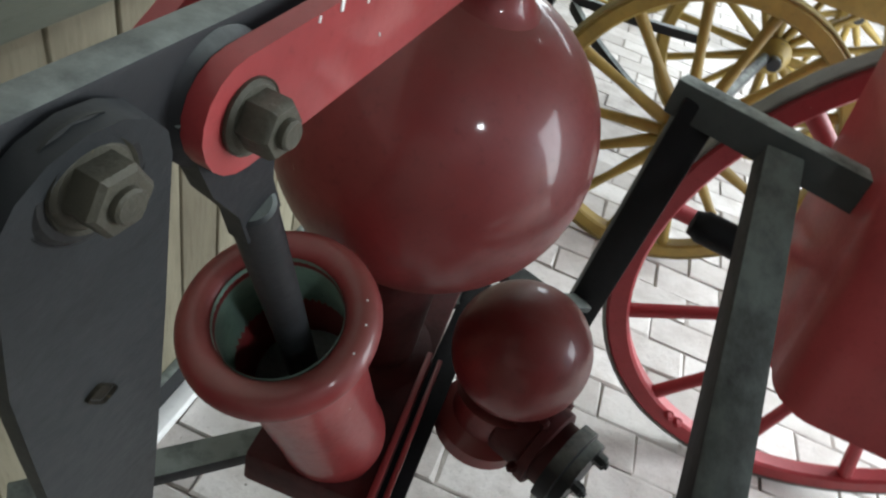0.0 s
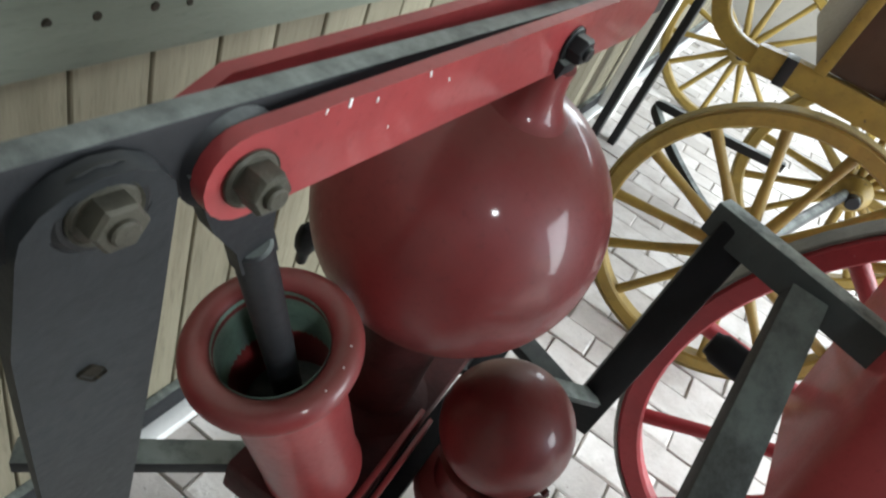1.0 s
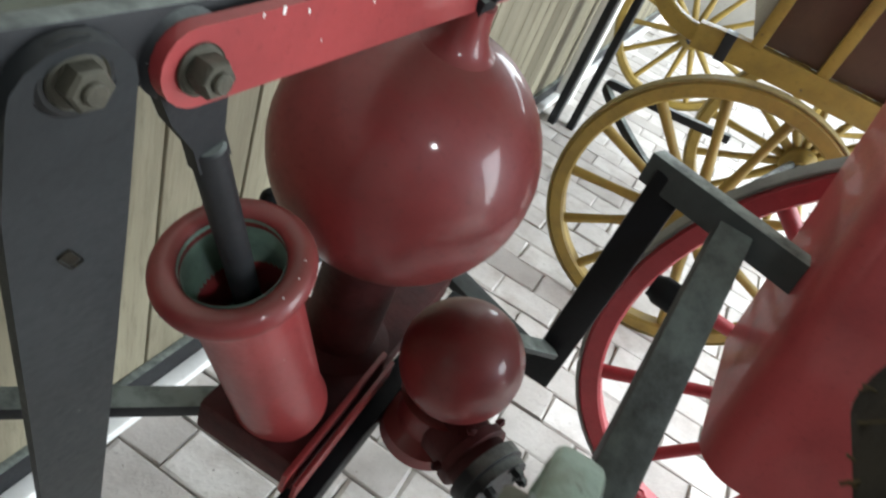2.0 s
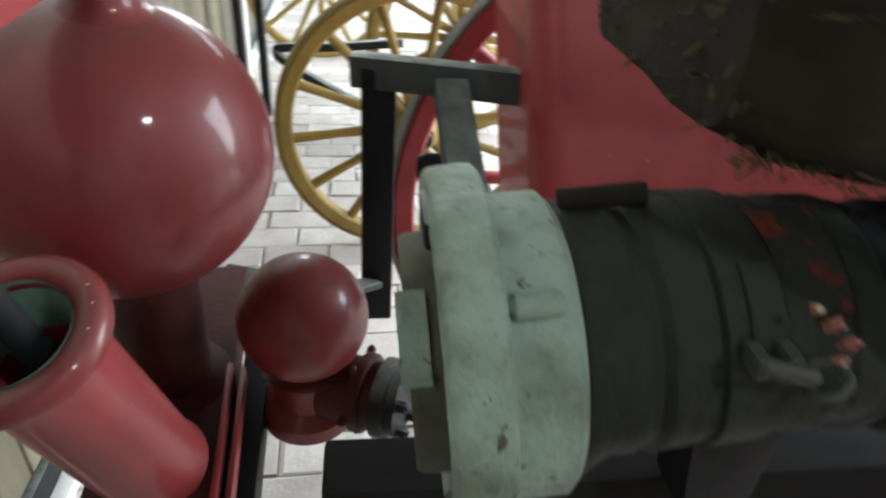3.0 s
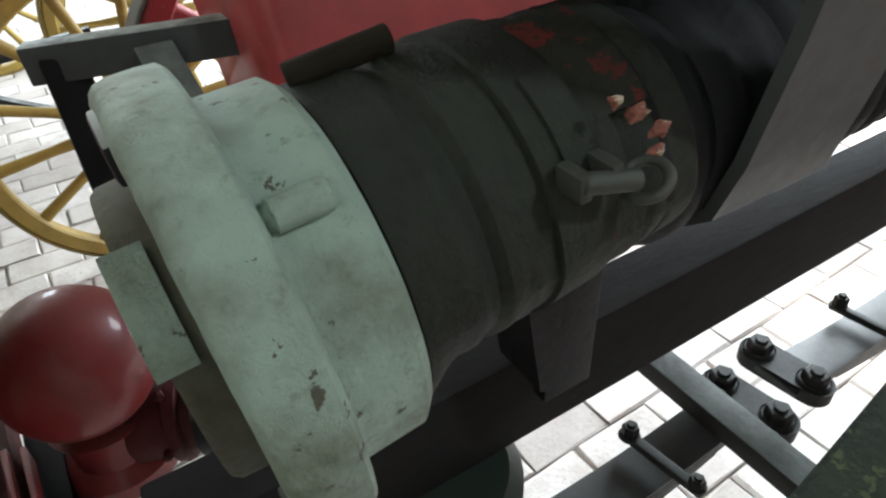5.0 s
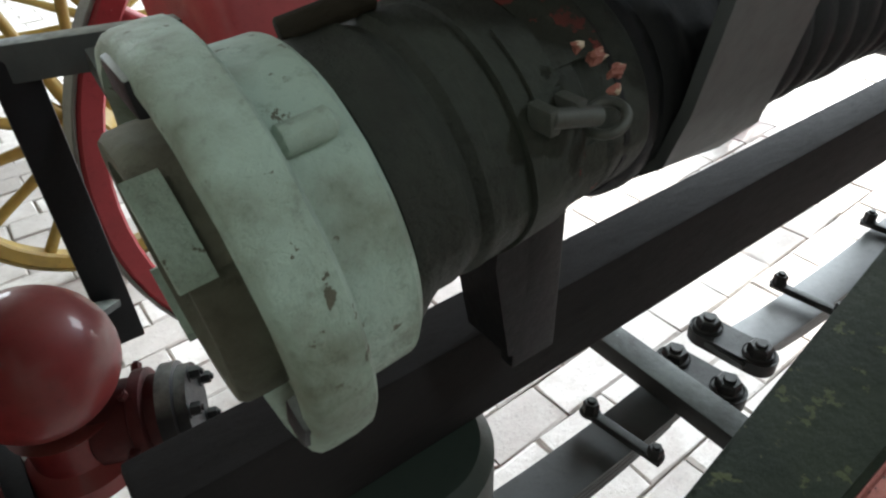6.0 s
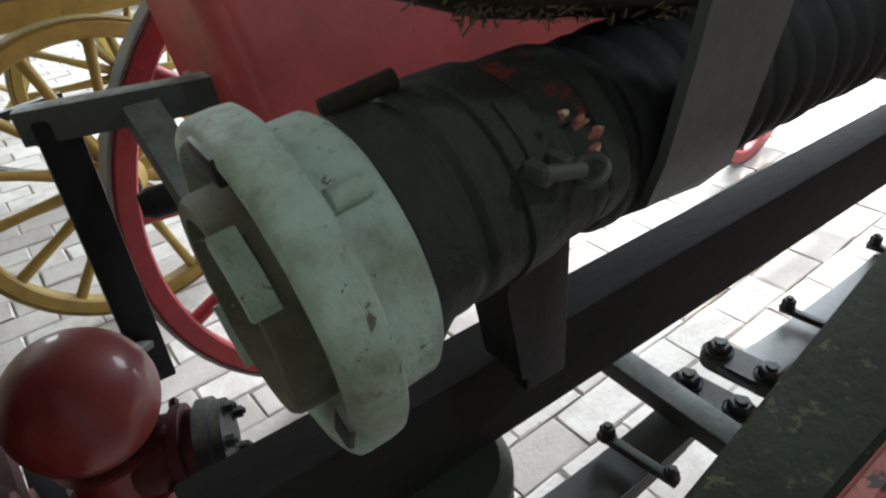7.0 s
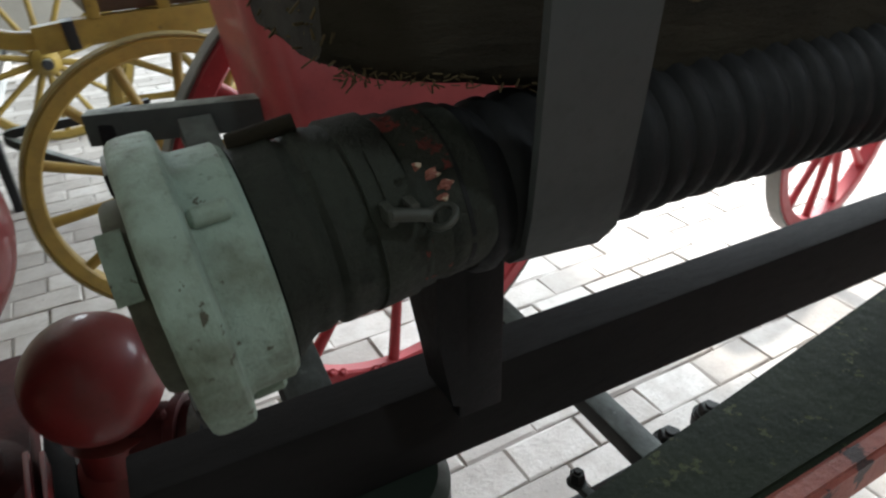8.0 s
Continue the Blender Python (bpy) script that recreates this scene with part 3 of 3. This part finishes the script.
for k in range(3):
    o = HT @ Vector((0, cos(radians(128 + 120 * k)), sin(radians(128 + 120 * k))))
    part("lug", rod(BM(), HA - HD * .0062 + o * (CR + .0026), HA - HD * .0235 + o * (CR + .0026), .0042, seg=18, ease=.5), ALU, coupling)


def arc_block(a0, a1, r0, r1, s0, s1):
    """Curved block round the hose axis: from angle a0 to a1, radius r0 to r1, s0 to s1 along."""
    bm, n, loops = BM(), 10, []
    for q in range(n + 1):
        a = radians(a0 + (a1 - a0) * q / n)
        o = HT @ Vector((0, cos(a), sin(a)))
        loops.append([bm.verts.new(HA + HD * s + o * r) for s, r in ((s0, r0), (s1, r0), (s1, r1), (s0, r1))])
    for p, q in zip(loops, loops[1:]):
        for k in range(4):
            bm.faces.new((p[k], p[(k + 1) % 4], q[(k + 1) % 4], q[k]))
    bm.faces.new(loops[0]), bm.faces.new(loops[-1][::-1])
    bmesh.ops.bevel(bm, geom=[e for e in bm.edges if e.calc_face_angle(0) > .9], offset=.0024, segments=3, affect="EDGES")
    return bm


for a0 in (133, 313):
    part("claw", arc_block(a0 - 18, a0 + 18, .0425, .0485, -.0565, -.0470), ALU, coupling)
    part("claw_web", arc_block(a0 - 16, a0 + 16, .043, .0465, -.0480, -.040), ALU_DIRTY, coupling)
# Dark blocks set in the flange face imitate the shaded claw recesses.
for k, a0 in enumerate((92, 208, 330)):
    a = radians(a0)
    o = HT @ Vector((0, cos(a), sin(a)))
    part("claw_slot", box(BM(), HA - HD * .0425 + o * .0580, (.0065, .022, .0110), Matrix((HD, HD.cross(o), o)).transposed(), .002), IRON, coupling, "dark block shading a claw slot")
part("coupling_foot", box(BM(), HA - HD * .012 - Vector((0, .02, 1)).normalized() * (CR + .003), (.024, .035, .011), HT, .004), ALU, coupling)
part("tie_strap", rod(BM(), (.094, .236, 1.1215), (.124, .231, 1.1275), .0042), TIMBER, hose, "dark leather tie strap")

# ---- hand pump ----
pump = thing("hand_pump", (0, 0, 0), label="red painted lever fire pump with round air vessel and bell-mouthed cylinder", category="pump")
BC, BR = Vector((-.202, .640, .947)), .142
SC, SR = Vector((-.044, .655, .727)), .077
CT, CB = Vector((-.2174, .4125, .9136)), Vector((-.187, .506, .655))
CD = (CB - CT).normalized()
part("air_vessel", ball(BM(), BC, BR), RED_DEEP, pump, "large glossy dark red spherical air vessel")
CROWN = Vector((-.180, .622, 1.118))
part("vessel_crown", lathe(BM(), BC, CROWN - BC, [(.134, 0), (.134, .042), (.1395, .033), (.146, .027), (.155, .0225), (.164, .020), (.172, .0185), (.182, .018), (.184, 0)], 48), RED_DEEP, pump, "tapered red crown of the vessel")
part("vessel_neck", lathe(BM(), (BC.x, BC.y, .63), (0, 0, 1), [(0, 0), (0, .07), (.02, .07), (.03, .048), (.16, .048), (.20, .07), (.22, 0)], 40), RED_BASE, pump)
part("valve_dome", ball(BM(), SC, SR, 48, 28), RED_DEEP, pump, "small glossy red valve dome")
part("dome_neck", lathe(BM(), (SC.x, SC.y, .57), (0, 0, 1), [(0, 0), (0, .06), (.02, .06), (.035, .045), (.075, .045), (.085, .055), (.085, 0)], 36), RED_DEEP, pump)
L = (CB - CT).length
part("cylinder", lathe(BM(), CT, CD, [(.004, .05), (.012, .056), (.03, .050), (.06, .049), (L - .02, .05), (L, .054), (L, .038), (.0, .045), (.004, .05)], 56), RED, pump, "bright red pump cylinder")
part("bell_rim", ring(BM(), CT + CD * .004, CD, .0557, .0128), RED_DEEP, pump, "thick rounded red bell rim")
for a in (2.6, 2.9, 3.25):
    o = axes(CD, (0, 1, 0)) @ Vector((0, cos(a), sin(a)))
    part("paint_chip", box(BM(), CT - CD * .0078 + o * .0585, (.0008, .0032, .002), axes(CD, (0, 1, 0)) @ Euler((a, 0, 0)).to_matrix(), .0004, 1), WHITE, pump, "pale chip in the red paint")
part("bore", lathe(BM(), CT, CD, [(-.004, .0435), (.12, .0435), (.12, 0)], 48), VERDIGRIS, pump, "greenish bronze bore")
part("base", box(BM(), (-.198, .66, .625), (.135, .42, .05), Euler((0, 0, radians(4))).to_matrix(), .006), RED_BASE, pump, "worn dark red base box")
part("base_flange", box(BM(), (-.128, .545, .640), (.007, .22, .034), Euler((0, 0, radians(4))).to_matrix(), .002), RED, pump, "thin bright red flange edge")
part("base_flange", box(BM(), (-.114, .548, .634), (.006, .22, .028), Euler((0, 0, radians(4))).to_matrix(), .002), RED, pump)
part("bearer", bar(BM(), (-.105, .42, .575), (-.125, .90, .575), .034, .05), IRON_BLACK, pump, "black bearer beam under the pump")
# outlet
OD = Vector((.92, -.39, .05)).normalized()
o0 = Vector((-.02, .650, .622))
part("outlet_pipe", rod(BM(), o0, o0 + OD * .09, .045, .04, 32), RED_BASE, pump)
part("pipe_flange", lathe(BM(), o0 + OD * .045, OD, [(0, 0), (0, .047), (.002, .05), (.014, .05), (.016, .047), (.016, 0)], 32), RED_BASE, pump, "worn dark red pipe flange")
for k in range(5):
    a = 2 * pi * (k + .5) / 5
    part("flange_nut", nut(BM(), o0 + OD * .045 + axes(OD) @ Vector((0, cos(a), sin(a))) * .0475, axes(OD) @ Vector((0, cos(a), sin(a))), .006, .009, washer=False), RED_BASE, pump)
part("outlet_flange", lathe(BM(), o0 + OD * .075, OD, [(0, 0), (0, .05), (.016, .05), (.018, .045), (.03, .045), (.03, 0)], 32), IRON, pump, "black bolted flange")
for k in range(5):
    a = 2 * pi * k / 5
    U = axes(OD)
    part("flange_nut", nut(BM(), o0 + OD * .104 + U @ Vector((0, cos(a), sin(a))) * .036, OD, .0075, .012), IRON, pump)
# lever, links and rod
KP = Vector((-.198, .328, 1.124))
PV = Vector((-.172, .612, 1.146))
LD = (PV - KP).normalized()
LW = LD.cross(Vector((0, 0, 1))).normalized()
LU = LW.cross(LD).normalized()
part("lever", bar(BM(), (-.2355, -.05, 1.132), (-.191, .95, 1.132), .014, .042, bevel=.0025), IRON, pump, "black iron rocking lever, its dusty top paled for light")
link = part("link", plate_shape(BM(), link_outline((PV - KP).length + .13, .047), KP - LW * .0045, LD, LU, .009), RED, pump, "flat red painted link bar")
for q, up, s in ((.055, .0215, 1.2), (.075, .017, .8), (.115, .021, 1), (.135, .012, .7), (.012, -.019, 1), (.04, .0215, .7), (.09, -.005, .5)):
    part("paint_chip", box(BM(), KP + LD * q + LU * up + LW * .0002, (.0018 * s, .0008, .0042 * s), axes(LD + LU * (q * 9 - .6), LU), .0003, 1), WHITE, link, "white chip in the paint")
tip = link_outline((PV - KP).length + .15, .047)[:11] + [(-.006, -.0235), (-.028, -.006), (-.022, .006), (.012, .0235)]
part("link", plate_shape(BM(), tip, KP - LW * .050 + LD * .012 - LU * .006, LD, LU, .009), RED, pump)
part("link_bolt", nut(BM(), KP, LW + Vector((0, 0, .05)), .0115, .014), BOLT, pump, "oily hexagonal bolt")
part("pivot_bolt", nut(BM(), PV, LW, .011, .013), IRON, pump, "black pivot bolt")
part("pivot_fork", bar(BM(), PV - LW * .002 - LU * .006, CROWN + Vector((0, 0, -.004)), .024, .024, up=LD, bevel=.005), IRON, pump, "black iron fork over the vessel crown")
part("rod_eye", rod(BM(), KP - LW * .020, KP - LW * .0095, .027, seg=32), IRON, pump)
RT = KP - LW * .0145
RD = (CT + CD * .12 - RT)
part("rod_fork", plate_shape(BM(), [(-.01, -.022), (.035, -.02), (.062, -.012), (.085, -.0125), (.085, .0125), (.062, .012), (.035, .02), (-.01, .022)], RT, RD, RD.cross(LW), .011), IRON, pump)
part("piston_rod", rod(BM(), RT + RD.normalized() * .07, CT + CD * .118, .012, seg=20), IRON, pump, "black piston rod")
# Plain black disc ends the bore below the rod.
part("piston", lathe(BM(), CT + CD * .112, CD, [(0, 0), (0, .041), (.004, .0428), (.02, .0428), (.02, 0)], 40), IRON, pump, "black piston disc")
KNOB = Vector((-.422, .750, .666))
LB = Vector((-.2055, .2635, 1.131))
LT = LB - LW * .005
LG = (Vector((-.285, .318, .70)) - LT).normalized()
LS_ = (LD - LG * LD.dot(LG)).normalized()
LF = LS_.cross(LG).normalized()
LF = LF if LF.dot(LW) > 0 else -LF
leg = part("handle_leg", plate_shape(BM(), [(.01 - .03 * cos(a), .031 * sin(a)) for a in (pi * (k / 8 - .5) for k in range(9))] + [(.12, .033), (.30, .034), (.52, .034), (1.0, .033), (1.0, -.034), (.52, -.036), (.30, -.037), (.16, -.038), (.08, -.038)], LT, LG, LS_, .010), LEG_IRON, pump, "hanging black iron handle leg")
# No hole is cut: a thin dark inset paints the slot's shade.
part("slot", box(BM(), LT + LG * .138 - LS_ * .004 + LF * .0047, (.020, .0095, .0016), Matrix((LG + LS_ * .5, LS_ - LG * .5, LF)).transposed().normalized(), .003, 2), TIMBER, leg, "dark inset shading a slot hole")
part("leg_eye", rod(BM(), LB - LW * .004, LB + LW * .001, .0205, seg=40), IRON_BARE, pump)
part("leg_bolt", nut(BM(), LB, LW, .0115, .011), BOLT, pump, "greasy hexagonal bolt and nut")
part("hand_knob", lathe(BM(), KNOB, (-.1, .2, -1), [(-.03, 0), (-.028, .008), (-.018, .014), (0, .0165), (.02, .0155), (.032, .010), (.06, .008), (.06, 0)], 28), IRON_BLACK, pump, "black turned knob beside the vessel")
# struts down to the axle
part("stay_bar", bar(BM(), (-.24, .50, .605), (-.42, .33, .595), .03, .02), IRON, pump)
part("pump_leg", bar(BM(), (-.24, .84, .61), (-.24, .84, .0), .03, .03), IRON, pump)
part("pump_leg", bar(BM(), (-.14, .85, .61), (-.14, .85, .0), .03, .03), IRON, pump)

# ---- yellow carriage ----
carriage = thing("yellow_carriage", (0, 0, 0), label="ochre yellow spoked carriage with dark brown panels", category="carriage")
wheel(carriage, (.195, 1.941, .43), 5.9, .43, YELLOW, 14, .045, .05, phase=.3, band=YELLOW_WORN)
wheel(carriage, (-.20, 3.95, .42), 5.9, .42, YELLOW, 14, .04, .045, band=YELLOW_WORN)
wheel(carriage, (.47, 2.90, .43), 5.9, .43, YELLOW, 14, .045, .05, phase=.6, band=YELLOW_WORN)
wheel(carriage, (.95, 4.05, .42), 5.9, .42, YELLOW, 14, .04, .045, phase=.5, band=YELLOW_WORN)
CT_ = Euler((0, 0, radians(5.9))).to_matrix()
CO = Vector((.66, 2.62, 0))
part("body_panel", box(BM(), CO + Vector((0, 0, 1.16)), (1.30, .66, .56), CT_, .01), BROWN, carriage, "dark brown coach panel")
for q in range(7):
    o = CO + CT_ @ Vector((-.63 + .2 * q, -.342, 0))
    part("panel_batten", bar(BM(), (o.x, o.y, .87), (o.x, o.y, 1.44), .022, .036, up=(1, 0, 0)), YELLOW, carriage, "yellow painted batten")
for z in (1.14, 1.42):
    a, c = (CO + Vector((0, 0, z)) + CT_ @ Vector((s, -.340, 0)) for s in (-.65, .65))
    part("panel_batten", bar(BM(), a, c, .020, .03), YELLOW, carriage)
b = BM()
pts = [Vector((-.10, 2.235, .822)), Vector((.05, 2.24, .834)), Vector((.35, 2.25, .84)), Vector((.8, 2.29, .84)), Vector((1.3, 2.34, .84))]
ribbon(b, curve_points(pts), .06, .075)
part("sill_beam", b, YELLOW, carriage, "curved yellow sill beam")
part("sill_band", bar(BM(), (-.022, 2.238, .828), (.012, 2.239, .830), .066, .082), IRON, carriage, "black iron band round the sill")
b = BM()
pts = [Vector((-.09, 2.235, .822)), Vector((-.17, 2.235, .832)), Vector((-.235, 2.235, .868)), Vector((-.275, 2.235, .94)), Vector((-.285, 2.235, 1.03)), Vector((-.26, 2.235, 1.16))]
ribbon(b, curve_points(pts), .05, .05, (0, 1, 0))
part("scroll_iron", b, YELLOW, carriage, "curved yellow carriage scroll")
b = BM()
pts = [Vector((.16, 2.22, .60)), Vector((-.06, 2.20, .585)), Vector((-.222, 2.20, .578)), Vector((-.246, 2.20, .566)), Vector((-.226, 2.18, .545)), Vector((-.11, 2.12, .49)), Vector((.04, 2.05, .44)), Vector((.18, 1.98, .42))]
ribbon(b, curve_points(pts), .026, .026)
part("shaft_iron", b, IRON, carriage, "bent black shaft iron")
part("axle", rod(BM(), (.195, 1.941, .43), (.47, 2.90, .43), .02), IRON, carriage)
post = solid("door_post", box(BM(), (-.56, 3.30, 1.3), (.09, .06, 2.6), None, .004), WHITE, "white painted timber post", "post", "structure")
stand = thing("black_rack", (-.50, 3.0, 0), label="black iron rack standing beside the carriage", category="rack")
for q in (0, .085):
    part("upright", bar(BM(), (q, q * .6, 0), (q, q * .6, 1.25), .06, .035, up=(1, 0, 0)), IRON, stand)
part("rung", bar(BM(), (0, 0, .9), (.085, .051, .9), .02, .02), IRON, stand)

# ---- boarded wall ----
boards = thing("wall_boarding", label="vertical pale weathered boards with dark joints", category="boarding", kind="structure")
pb = None
y = Y0 + .0185
while y < 6.4:
    w = .105
    if not pb:
        pb = part("plank", box(BM(), (0, 0, 0), (.022, w - .005, 1.22), None, .002, 1), PLANK, boards, smooth=False)
        ob = pb
    else:
        ob = new("plank", pb.data)
        ob.parent = boards
    ob.matrix_basis = pose(X0 - .016 + random.uniform(-.002, .002), y, .62)
    y += w
rail = solid("trim", box(BM(), (X0 + .022, 1.7, 1.06), (.055, 9.3, .30), None, .006), RAIL, "chalky off-white rail along the boarding", "rail", "structure")
# Short dark plugs put the shade of nail holes on the rail.
for k in range(14):
    y = .36 + k * .056 + random.uniform(-.008, .008)
    part("nail_hole", rod(BM(), (X0 + .04, y, .964 + random.uniform(-.006, .006)), (X0 + .0508, y, .964), random.uniform(.004, .0065), seg=9), TIMBER, rail, "dark plug shading a nail hole")
solid("baseboard", box(BM(), (X0 + .032, 1.7, .015), (.036, 9.3, .03), None, .004), WHITE, "white painted sill at the foot of the boarding", "baseboard", "structure")
solid("trim_foot", box(BM(), (X0 + .004, 1.7, .045), (.02, 9.3, .09), None, .003), IRON, "dark strip at the foot of the boarding", "skirting", "structure")

# ---- brick paving ----
BL, BW, J = .210, .115, .005
protos = []
for k in range(6):
    b = box(BM(), (0, 0, 0), (BL - J, BW - J, .05))
    bmesh.ops.bevel(b, geom=[e for e in b.edges if all(v.co.z > 0 for v in e.verts)], offset=.004, segments=1, affect="EDGES")
    for v in b.verts:
        v.co += Vector((random.uniform(-.004, .004), random.uniform(-.004, .004), random.uniform(-.002, .002)))
    protos.append(mesh("brick", b, BRICK))
FT = radians(2)
count = 0
rest = [[], []]
src = [([tuple(v.co) for v in p.vertices], [tuple(f.vertices) for f in p.polygons]) for p in protos]
for j in range(-30, 56):
    for i in range(-8, 28):
        x, y = (i + (.5 if j % 2 else 0)) * BL + .085, j * BW + .022
        wx, wy = x * cos(FT) - y * sin(FT), x * sin(FT) + y * cos(FT)
        if not (X0 < wx < X1 and Y0 < wy < Y1):
            continue
        k = random.randrange(6)
        m = pose(wx, wy, -.025 + random.uniform(-.0025, .0025), random.uniform(-.6, .6), random.uniform(-.6, .6), 2 + random.uniform(-.8, .8) + 180 * random.randrange(2))
        if -.6 < wx < 1.6 and .5 < wy < 3.0 and count < 300:
            ob = new("brick", protos[k])
            ob.parent, ob.matrix_basis = floor, m
            count += 1
        else:
            n0 = len(rest[0])
            rest[0] += [tuple(m @ Vector(v)) for v in src[k][0]]
            rest[1] += [tuple(a + n0 for a in f) for f in src[k][1]]
data = bpy.data.meshes.new("paving")
data.from_pydata(rest[0], [], rest[1])
data.materials.append(BRICK)
far = tagged(new("paving", data), kind="stuff")
far.parent = floor
